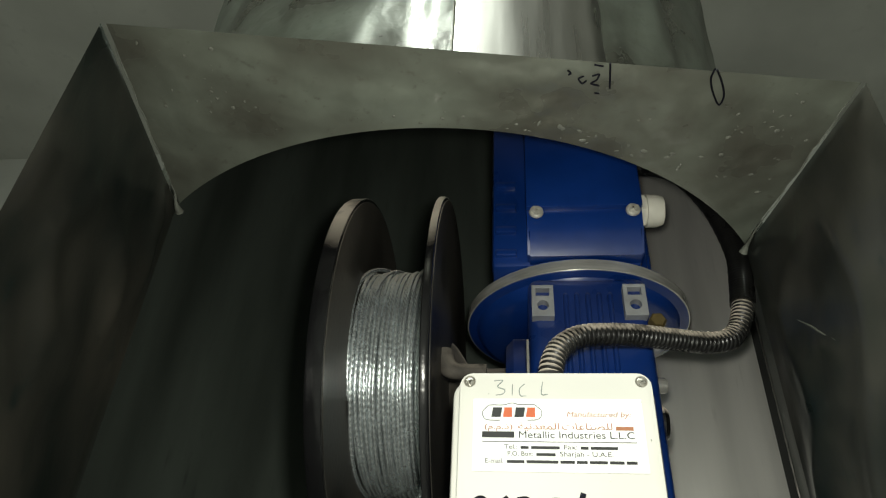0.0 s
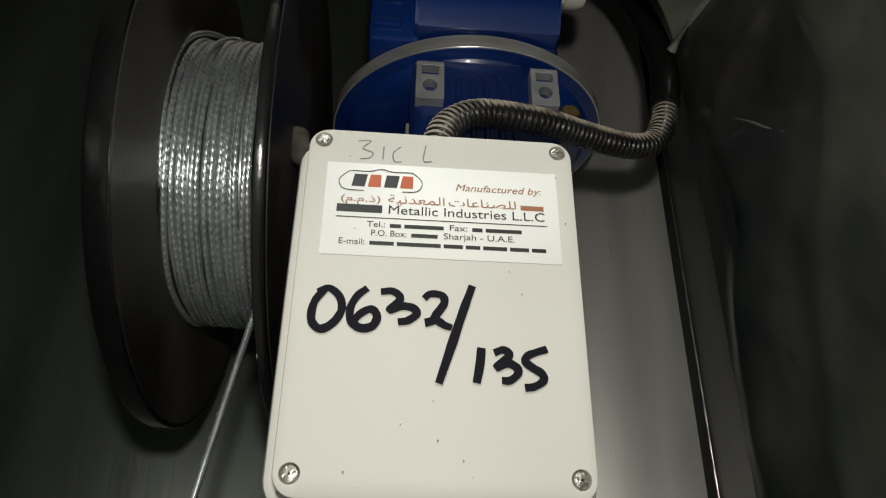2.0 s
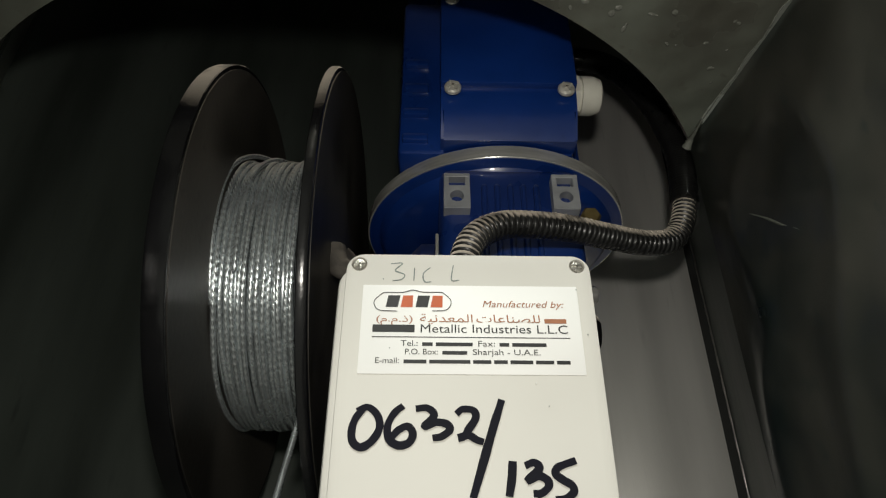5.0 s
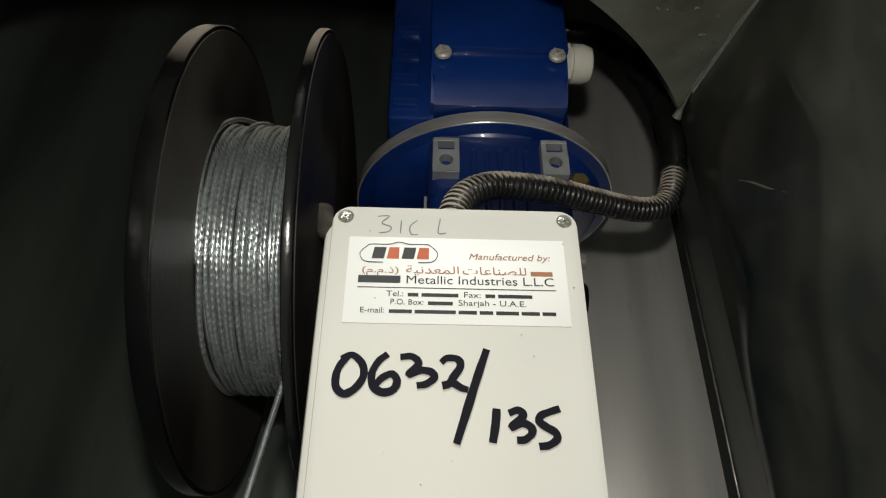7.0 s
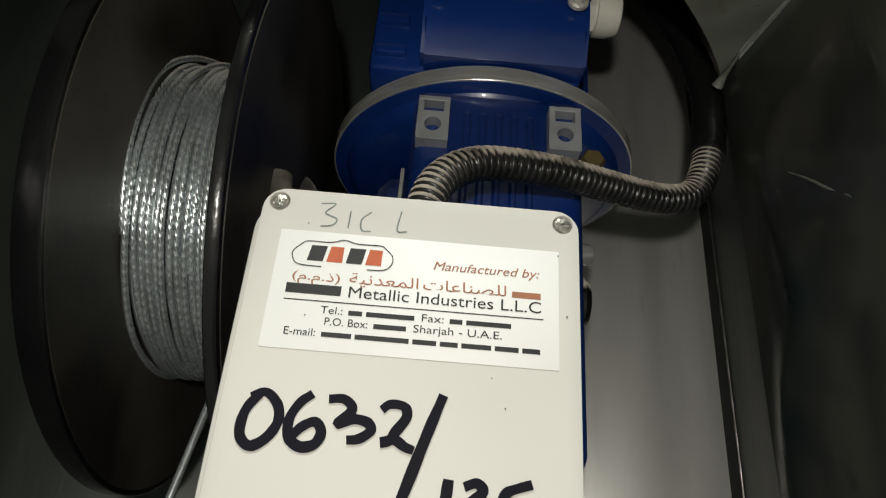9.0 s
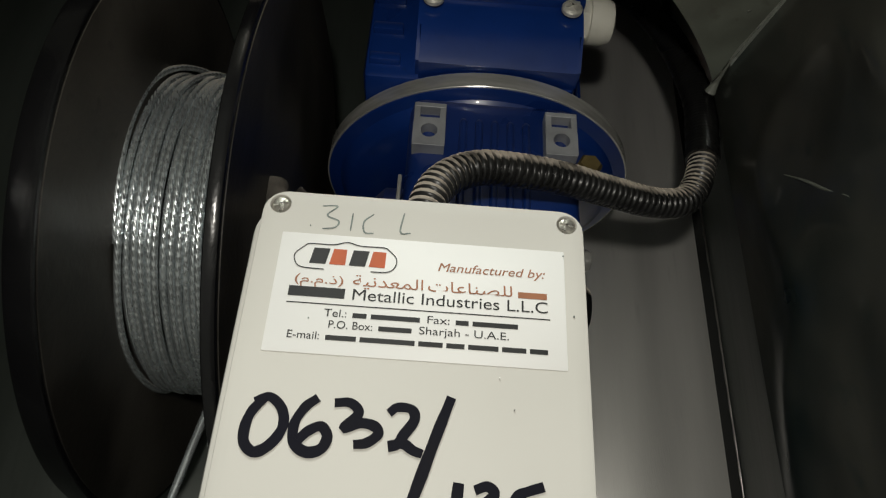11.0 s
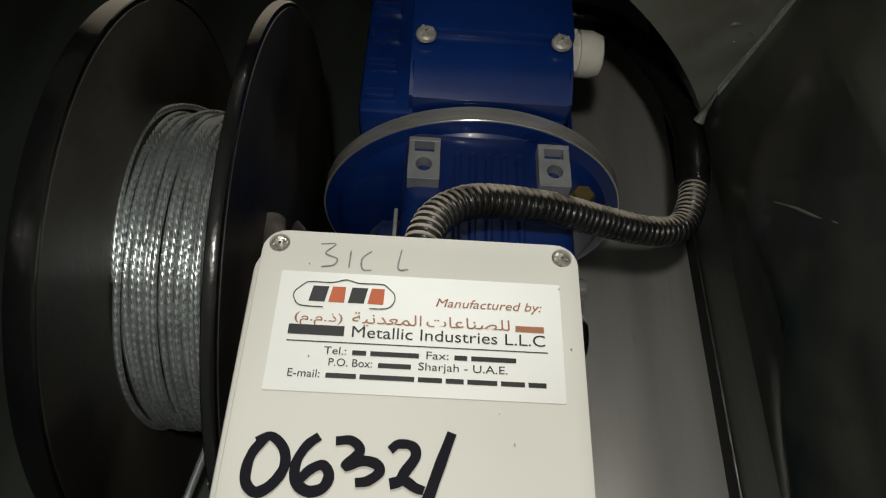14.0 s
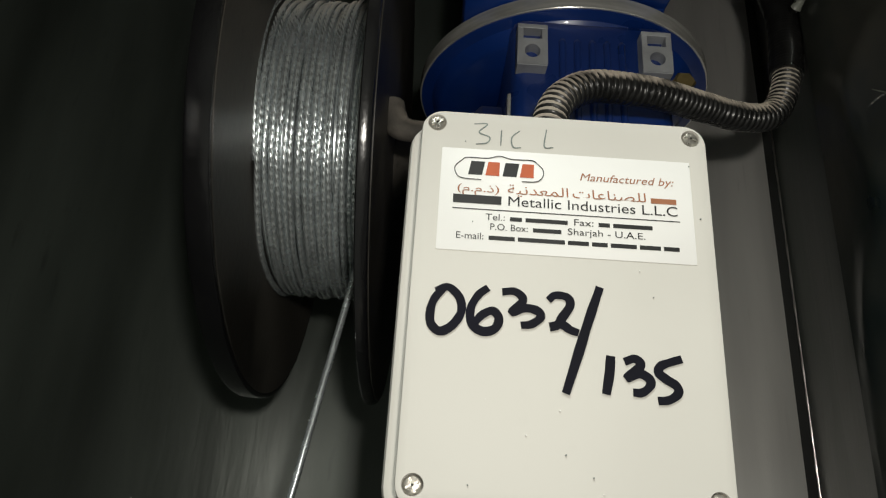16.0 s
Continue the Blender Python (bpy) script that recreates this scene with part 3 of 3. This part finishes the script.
def lid_mesh():
    """The lid: a plate with round corners and four sunk screw holes."""
    bm = rounded_plate(W, H, 0.008, 0.0, 0.0068, 0.0, ZC, 0.0006)
    front = min(bm.faces, key=lambda f: f.calc_center_median().y)
    rim = list(front.edges)
    bmesh.ops.delete(bm, geom=[front], context="FACES_ONLY")
    for x, z in HOLES:
        loops = []
        for r, y in ((0.0036, 0.0), (0.0034, 0.0003), (0.0034, 0.0022), (0.0002, 0.0022)):
            loops.append([bm.verts.new((x + r * math.cos(2 * math.pi * i / 28), y, z + r * math.sin(2 * math.pi * i / 28))) for i in range(28)])
        for a, b in zip(loops, loops[1:]):
            bridge(bm, a, b)
        rim += [bm.edges.get((loops[0][i], loops[0][(i + 1) % 28])) for i in range(28)]
    bmesh.ops.triangle_fill(bm, use_beauty=True, use_dissolve=False, edges=rim)
    return bm


lid = part("lid", lid_mesh(), M_BOX, box)
for x, z in HOLES:
    screw(x, 0.0021, z, 0.0032, lid, M_LIDSCREW, 25 if x < 0 else 70)
part("black_gland", lathe([(0.0125, 0), (0.0125, 0.008), (0.0105, 0.0085), (0.0105, 0.022), (0.007, 0.027)], pose(-0.031, 0.032, 0.5270, 180, 0, 0), 16), M_GASKET, box, "black cable gland")
part("gland_cable", lathe([(0.006, 0), (0.006, 0.07)], pose(-0.031, 0.032, 0.5025, 180, 0, 0), 16), M_GASKET, box, "black cable")
part("gland_cable", lathe([(0.005, 0), (0.005, 0.07)], pose(0.020, 0.032, 0.5085, 180, 0, 0), 16), M_GLAND, box, "white cable")
part("bottom_gland", lathe([(0.0105, 0), (0.0105, 0.006), (0.0085, 0.0065), (0.0085, 0.016), (0.006, 0.02)], pose(0.020, 0.032, 0.5260, 180, 0, 0), 6), M_GLAND, box, "white nylon cable gland")

# the printed sticker
SX0, SX1, SZ0, SZ1 = -0.0462, 0.0472, 0.6158, 0.6570
sticker = part("sticker", rounded_plate(SX1 - SX0, SZ1 - SZ0, 0.0004, -0.00025, 0.0003, (SX0 + SX1) / 2, (SZ0 + SZ1) / 2, 0.0001), M_STICKER, box, "white printed paper sticker")
SW, SH = SX1 - SX0, SZ1 - SZ0


def on_sticker(u, v):
    return SX0 + u * SW, SZ1 - v * SH


def bars(name, u0, u1, v, tall, words, mat, parent=sticker):
    """Plain bars the size of unreadable or private words, in one line."""
    x0, zc = on_sticker(u0, v)
    x1, _ = on_sticker(u1, v)
    total = sum(words) + 0.6 * (len(words) - 1)
    unit = (x1 - x0) / total
    x = x0
    h = tall * SH / 2
    for w in words:
        part(name, block(x, -0.00042, zc - h, x + w * unit, -0.0002, zc + h, 0), mat, parent, smooth=0)
        x += (w + 0.6) * unit


def lettering(body_text, u, v, height, width, mat, shear=0.0, align="LEFT", parent=sticker):
    """Words in the built-in font, scaled to the given width on the sticker."""
    cu = bpy.data.curves.new("words", "FONT")
    cu.body, cu.align_x, cu.shear = body_text, "LEFT", shear
    cu.resolution_u = 4
    tmp = new("words_tmp", cu)
    bpy.context.view_layer.update()
    me = bpy.data.meshes.new_from_object(tmp.evaluated_get(bpy.context.evaluated_depsgraph_get()))
    bpy.data.objects.remove(tmp)
    xs = [q.co.x for q in me.vertices]
    ys = [q.co.y for q in me.vertices]
    sx = width * SW / (max(xs) - min(xs))
    sy = height * SH / 0.70
    x0, z0 = on_sticker(u, v)
    me.transform(Matrix(((sx, 0, 0, x0 - min(xs) * sx), (0, 0, 1, -0.0004), (0, sy, 0, z0), (0, 0, 0, 1))))
    me.materials.append(mat)
    me.name = "lettering"
    ob = new("lettering", me)
    ob.parent = parent
    return ob


lettering("Manufactured by:", 0.555, 0.255, 0.075, 0.375, M_BROWN, 0.25)
bars("company_bar", 0.055, 0.245, 0.507, 0.082, [4], M_PRINT)
lettering("Metallic Industries L.L.C", 0.272, 0.552, 0.095, 0.665, M_PRINT)
bars("rule", 0.055, 0.945, 0.602, 0.008, [1], M_PRINT)
lettering("Tel.:", 0.185, 0.700, 0.062, 0.075, M_PRINT)
bars("number_bar", 0.28, 0.505, 0.680, 0.038, [2, 7], M_PRINT)
lettering("Fax:", 0.53, 0.700, 0.062, 0.075, M_PRINT)
bars("number_bar", 0.625, 0.835, 0.680, 0.038, [2, 7], M_PRINT)
lettering("P.O. Box:", 0.205, 0.792, 0.062, 0.145, M_PRINT)
bars("number_bar", 0.37, 0.48, 0.772, 0.038, [1], M_PRINT)
lettering("Sharjah - U.A.E.", 0.505, 0.792, 0.062, 0.30, M_PRINT)
lettering("E-mail:", 0.075, 0.888, 0.062, 0.105, M_PRINT)
bars("mail_bar", 0.20, 0.935, 0.868, 0.038, [5, 9, 4, 3, 5, 4, 3], M_PRINT)


def stroke(points, width, mat, name, parent, y=-0.0004, per=10, taper=0.85, lift=0.00025):
    """A flat pen stroke on the lid through (x, z) points."""
    path = smooth_path([(x, y, z) for x, z in points], per)
    bm = bmesh.new()
    prev = None
    n = len(path)
    for i, p in enumerate(path):
        d = (path[min(i + 1, n - 1)] - path[max(i - 1, 0)]).normalized()
        side = Vector((-d.z, 0, d.x))
        p = p + Vector((0, -0.00012 * i / (n - 1), 0))
        w = width / 2 * (taper + (1 - taper) * math.sin(math.pi * i / (n - 1)) + 0.10 * noise.noise((i * 0.15, points[0][0] * 900, 1)))
        a, b = bm.verts.new(p + side * w), bm.verts.new(p - side * w)
        a2, b2 = bm.verts.new(p + side * w + Vector((0, lift, 0))), bm.verts.new(p - side * w + Vector((0, lift, 0)))
        row = (a, b, b2, a2)
        if prev:
            for k in range(4):
                bm.faces.new((prev[k], row[k], row[(k + 1) % 4], prev[(k + 1) % 4]))
        else:
            bm.faces.new(row[::-1])
        prev = row
    bm.faces.new(prev)
    return part(name, bm, mat, parent, smooth=0)

# the number written by hand with a marker, and the pencil note above the sticker
stroke([(-0.0451, 0.6001), (-0.041, 0.6018), (-0.0371, 0.5987), (-0.0359, 0.5942), (-0.0374, 0.5901), (-0.0403, 0.587), (-0.0434, 0.586), (-0.0462, 0.5886), (-0.0466, 0.5931), (-0.0454, 0.5974), (-0.0426, 0.6011)], 0.0031, M_INK, "marker_nought", box, taper=0.85)
stroke([(-0.027, 0.6025), (-0.0304, 0.5995), (-0.0328, 0.5945), (-0.0322, 0.5893), (-0.0285, 0.5868), (-0.0244, 0.5879), (-0.023, 0.5915), (-0.0251, 0.5942), (-0.0286, 0.5927), (-0.0312, 0.5898)], 0.0031, M_INK, "marker_six", box, taper=0.85)
stroke([(-0.0221, 0.6013), (-0.0175, 0.6016), (-0.0148, 0.5987), (-0.0185, 0.5943), (-0.0142, 0.5959), (-0.01, 0.5953), (-0.0086, 0.5931), (-0.0117, 0.5904), (-0.0154, 0.5897)], 0.0031, M_INK, "marker_three", box, taper=0.85)
stroke([(-0.006, 0.5993), (-0.0037, 0.6012), (0.0005, 0.6008), (0.0015, 0.5978), (-0.0013, 0.5933), (-0.003, 0.5906), (-0.0055, 0.5898), (-0.0014, 0.5908), (0.0017, 0.5891), (0.0044, 0.5883)], 0.0031, M_INK, "marker_two", box, taper=0.85)
stroke([(0.012, 0.6052), (0.008, 0.5934), (0.0035, 0.5791), (-0.0002, 0.5675)], 0.0034, M_INK, "marker_slash", box, y=-0.00056, taper=0.85)
stroke([(0.0151, 0.5811), (0.0145, 0.5751), (0.0132, 0.5681)], 0.0034, M_INK, "marker_one", box, taper=0.85)
stroke([(0.0197, 0.5794), (0.0232, 0.5806), (0.0251, 0.5784), (0.0205, 0.5741), (0.0246, 0.5757), (0.0279, 0.574), (0.0279, 0.5717), (0.0252, 0.5694), (0.0222, 0.5693)], 0.0031, M_INK, "marker_three", box, taper=0.85)
stroke([(0.0392, 0.5815), (0.035, 0.5801), (0.0318, 0.5786), (0.0311, 0.5764), (0.0336, 0.5743), (0.0368, 0.5723), (0.0372, 0.5698), (0.034, 0.5675), (0.0304, 0.567)], 0.0031, M_INK, "marker_five", box, taper=0.85)
# the line in Arabic letters, set from right to left in joined forms; the firm's name is a bar
INDUSTRIES = "\uFE95\uFE8E\uFECB\uFE8E\uFEE8\uFEBC\uFEE0\uFEDF"
METAL = "\uFE94\uFEF4\uFEE7\uFEAA\uFECC\uFEE4\uFEDF\uFE8D"
lettering(INDUSTRIES, 0.525, 0.432, 0.088, 0.290, M_BROWN)
lettering(METAL, 0.268, 0.432, 0.088, 0.240, M_BROWN)
lettering("(\uFEE1.\uFEE1.\uFEAB)", 0.070, 0.432, 0.072, 0.165, M_BROWN)
bars("script_bar", 0.835, 0.935, 0.412, 0.050, [1], M_BROWN)
PENCIL = [
    [(-0.0345, 0.6680), (-0.0295, 0.6682), (-0.0325, 0.6645), (-0.0285, 0.6625), (-0.0295, 0.6600), (-0.0335, 0.6592)],
    [(-0.0240, 0.6660), (-0.0242, 0.6592)],
    [(-0.0170, 0.6662), (-0.0200, 0.6630), (-0.0195, 0.6590), (-0.0165, 0.6588)],
    [(-0.0068, 0.6675), (-0.0076, 0.6600), (-0.0042, 0.6598)],
]
for pts in PENCIL:
    stroke(pts, 0.0006, M_PENCIL, "pencil_stroke", box, y=-0.0001, taper=0.7, lift=0.0001)
# the maker's mark as plain shapes: an outline with four blocks
OUTLINE = [[(-0.0385, 0.6520), (-0.0408, 0.6495), (-0.0408, 0.6470), (-0.0385, 0.6446), (-0.0310, 0.6442)],
           [(-0.0105, 0.6525), (-0.0082, 0.6500), (-0.0082, 0.6470), (-0.0105, 0.6448), (-0.0160, 0.6444)],
           [(-0.0385, 0.6520), (-0.0365, 0.6532), (-0.0290, 0.6533), (-0.0245, 0.6545), (-0.0200, 0.6535), (-0.0125, 0.6535), (-0.0105, 0.6525)]]
for pts in OUTLINE:
    stroke(pts, 0.00035, M_PRINT, "mark_outline", sticker, y=-0.0004, taper=0.9, lift=0.0001)
for k, mat in enumerate((M_PRINT, M_RED, M_PRINT, M_RED)):
    x = -0.0360 + k * 0.0064
    bm = block(x, -0.00042, 0.6462, x + 0.0052, -0.0002, 0.6518, 0)
    for v in bm.verts:
        v.co.x += 0.0010 * (v.co.z - 0.6462) / 0.0056 - (0.0009 if k % 2 and v.co.x > x + 0.003 and v.co.z > 0.65 else 0)
    part("mark_block", bm, mat, sticker, smooth=0)

# ---------------------------------------------------------------- conduit
conduit = thing("flexible_conduit", "dusty black corrugated cable conduit looping from the box to the motor", "conduit")
LINE = [(-0.001, 0.034, 0.668), (0.000, 0.035, 0.690), (0.006, 0.040, 0.708), (0.020, 0.046, 0.7205), (0.038, 0.052, 0.7255), (0.062, 0.062, 0.7300),
        (0.090, 0.078, 0.7352), (0.116, 0.090, 0.7388), (0.1365, 0.098, 0.7475), (0.1485, 0.102, 0.7690), (0.1555, 0.108, 0.800),
        (0.161, 0.118, 0.840), (0.152, 0.126, 0.895), (0.130, 0.130, 0.935), (0.100, 0.132, 0.948), (0.070, 0.136, 0.945)]
dense = resample(smooth_path(LINE, 24), 0.00042)
PITCH = 0.0037


def ridge(i, s, a):
    q = ((s + 0.0004 * a) / PITCH) % 1.0
    return 0.0062 + 0.0018 * min(1.0, max(0.0, 1.6 * math.sin(math.pi * q)))


cut = next(i for i, p in enumerate(dense) if p.z > 0.782)
part("hose", sweep(dense[:cut], ridge, 18), M_CONDUIT, conduit, smooth=80)
part("sleeve", sweep(dense[cut - 12::3], lambda i, s, a: 0.0092 + 0.0004 * math.sin(s * 2200), 18), M_SLEEVE, conduit, "black glossy sleeve", smooth=80)
part("hose_fitting", lathe([(0.0125, 0), (0.0125, 0.008), (0.0105, 0.010), (0.0105, 0.014)], pose(-0.001, 0.034, 0.672, 0, 0, 0), 20), M_GASKET, conduit, "black nylon fitting")

# ---------------------------------------------------------------- film round the tube and notes on the plate


def film(a0, a1, seed):
    bm = bmesh.new()
    nu, nz = 60, 50
    rows = []
    for i in range(nu + 1):
        a = radians(a0 + (a1 - a0) * i / nu)
        row = []
        for k in range(nz + 1):
            z = PLATE_Z + 0.006 + 0.85 * k / nz
            r = TUBE_R + 0.009 + 0.005 * (0.5 + noise.noise((a * 9, z * 8, seed))) + 0.002 * noise.noise((a * 40, z * 30, seed))
            row.append(bm.verts.new((TUBE_U + r * math.cos(a), TUBE_V + r * math.sin(a), z)))
        rows.append(row)
    for p, q in zip(rows, rows[1:]):
        for k in range(nz):
            bm.faces.new((p[k], q[k], q[k + 1], p[k + 1]))
    bmesh.ops.solidify(bm, geom=bm.faces[:], thickness=0.0006)
    return enclosed(bm)


tagged(part("protective_film", film(-200, -94, 2.0), M_PANEL, smooth=70), "wrinkled plastic film wrapped round the pole", "film")
tagged(part("protective_film", film(-72, 20, 6.0), M_PANEL, smooth=70), "wrinkled plastic film wrapped round the pole", "film")


def plate_note(points, width):
    """A pen mark on the underside of the plate, through (x, y) points."""
    path = smooth_path([(x, y, PLATE_Z - 0.0012) for x, y in points], 8)
    return part("pen_mark", sweep(path, lambda i, s, a: width / 2 * (1 if abs(math.sin(a)) < 2 else 0), 6), M_INK, plate)


plate_note([(0.0371, -0.0932), (0.0387, -0.0735)], 0.0012)
plate_note([(0.0279, -0.0925), (0.0333, -0.0909)], 0.0012)
plate_note([(0.0273, -0.0839), (0.0312, -0.085), (0.0302, -0.0807), (0.027, -0.0782), (0.032, -0.0761)], 0.0012)
plate_note([(0.0222, -0.0842), (0.0193, -0.0822), (0.0216, -0.0785), (0.0241, -0.0806)], 0.0012)
plate_note([(0.0125, -0.0891), (0.0143, -0.0869), (0.013, -0.0856)], 0.0012)
plate_note([(0.0297, -0.0704), (0.0325, -0.0697)], 0.0012)
plate_note([(0.0988, -0.0853), (0.0979, -0.0776), (0.1016, -0.0663), (0.1072, -0.0563), (0.1086, -0.0636), (0.1047, -0.0751), (0.1, -0.0844)], 0.0012)


def blister_mesh():
    """A small flattened bubble, hanging from z=0."""
    bm = lathe([(1.0, 0.02), (0.93, -0.16), (0.66, -0.34), (0.30, -0.42), (0.0, -0.43)], n=10, close=False)
    me = bpy.data.meshes.new("film_blister")
    bm.to_mesh(me)
    bm.free()
    me.materials.append(M_BLISTER)
    me.polygons.foreach_set("use_smooth", [True] * len(me.polygons))
    return me


blister = blister_mesh()
r9 = random.Random(33)
for u0, u1, v0, v1, count, big in ((-0.262, -0.195, -0.085, -0.030, 34, 0.0017), (-0.03, 0.11, -0.031, -0.012, 24, 0.0028), (0.110, 0.166, -0.088, 0.020, 30, 0.0022),
                                   (-0.19, -0.06, -0.040, -0.015, 12, 0.0016), (-0.10, 0.10, -0.085, -0.035, 14, 0.0012)):
    for k in range(count):
        u, v = r9.uniform(u0, u1), r9.uniform(v0, v1)
        if math.hypot(u - TUBE_U, v - TUBE_V) < TUBE_R + 0.003:
            v = TUBE_V - math.sqrt((TUBE_R + r9.uniform(0.003, 0.014)) ** 2 - (u - TUBE_U) ** 2)
        r = big * r9.uniform(0.25, 1.0)
        bub = new("film_blister", blister)
        bub.parent = plate
        bub.matrix_basis = E_FRAME @ pose(u, v, PLATE_Z - 0.0006, 0, 0, r9.uniform(0, 180)) @ Matrix.Diagonal((r, r * r9.uniform(0.35, 1.0), r * 0.4, 1))


# specks of dirt on the lid and the sticker
r7 = random.Random(21)
for k in range(16):
    x, z, r = r7.uniform(-0.05, 0.05), r7.uniform(0.532, 0.67), r7.uniform(0.0001, 0.0003)
    part("speck", lathe([(r, -0.0004), (r, 0.0003), (r * 0.5, 0.0004)], pose(x, -0.0002, z, 90, 0, 0), 7), M_STICKER if k % 2 else M_PENCIL, box)


# crumpled folds of loose film along the corners under the plate, thickest at the cut-out, added pale to carry the
# corners' glint
M_FOLD = material("crumpled_glint_film", (0.22, 0.23, 0.20), 0.2, 0.0, 0.4, 60, 0.8, 160, coat=0.7)
for sgn, wall_u in ((1, WALL_R), (-1, WALL_L)):
    pts = []
    for i in range(60):
        f = i / 59
        pts.append(E_FRAME @ Vector((wall_u - sgn * (0.0025 + 0.0015 * noise.noise((f * 9, sgn, 2))), 0.070 + (FRONT_V + 0.012 - 0.070) * f, PLATE_Z - 0.0045 - 0.004 * max(0, 1 - f * 8) + 0.0012 * noise.noise((f * 11, sgn, 4)))))

    def thick(i, s, a):
        return 0.0002 + 0.0032 * math.exp(-s * 110) + 0.0004 * abs(noise.noise((s * 120, a * 1.5, sgn * 3)))

    part("film_fold", sweep(pts, thick, 10), M_FOLD, plate, "shiny crumpled film fold added for the corner's glint", smooth=50)
# ridge on the east wall, coloured paler to stand in for a highlight streak
for v0, z0, v1, z1, r in ((0.050, 0.760, -0.015, 0.690, 0.0008),):
    pts = []
    for i in range(40):
        f = i / 39
        pts.append(E_FRAME @ Vector((WALL_R + 0.0020 + 0.0010 * noise.noise((f * 7, r * 900, 1)), v0 + (v1 - v0) * f, z0 + (z1 - z0) * f + 0.003 * noise.noise((f * 4, r * 700, 5)))))
    part("film_fold", sweep(pts, lambda i, s, a: r * (0.15 + math.sin(math.pi * i / 39) * (0.7 + 0.5 * noise.noise((s * 90, 2, r * 500)))), 8), M_PANEL, bpy.data.objects["wall_east"], "sharp film crease, paler for the highlight streak on it", smooth=50)
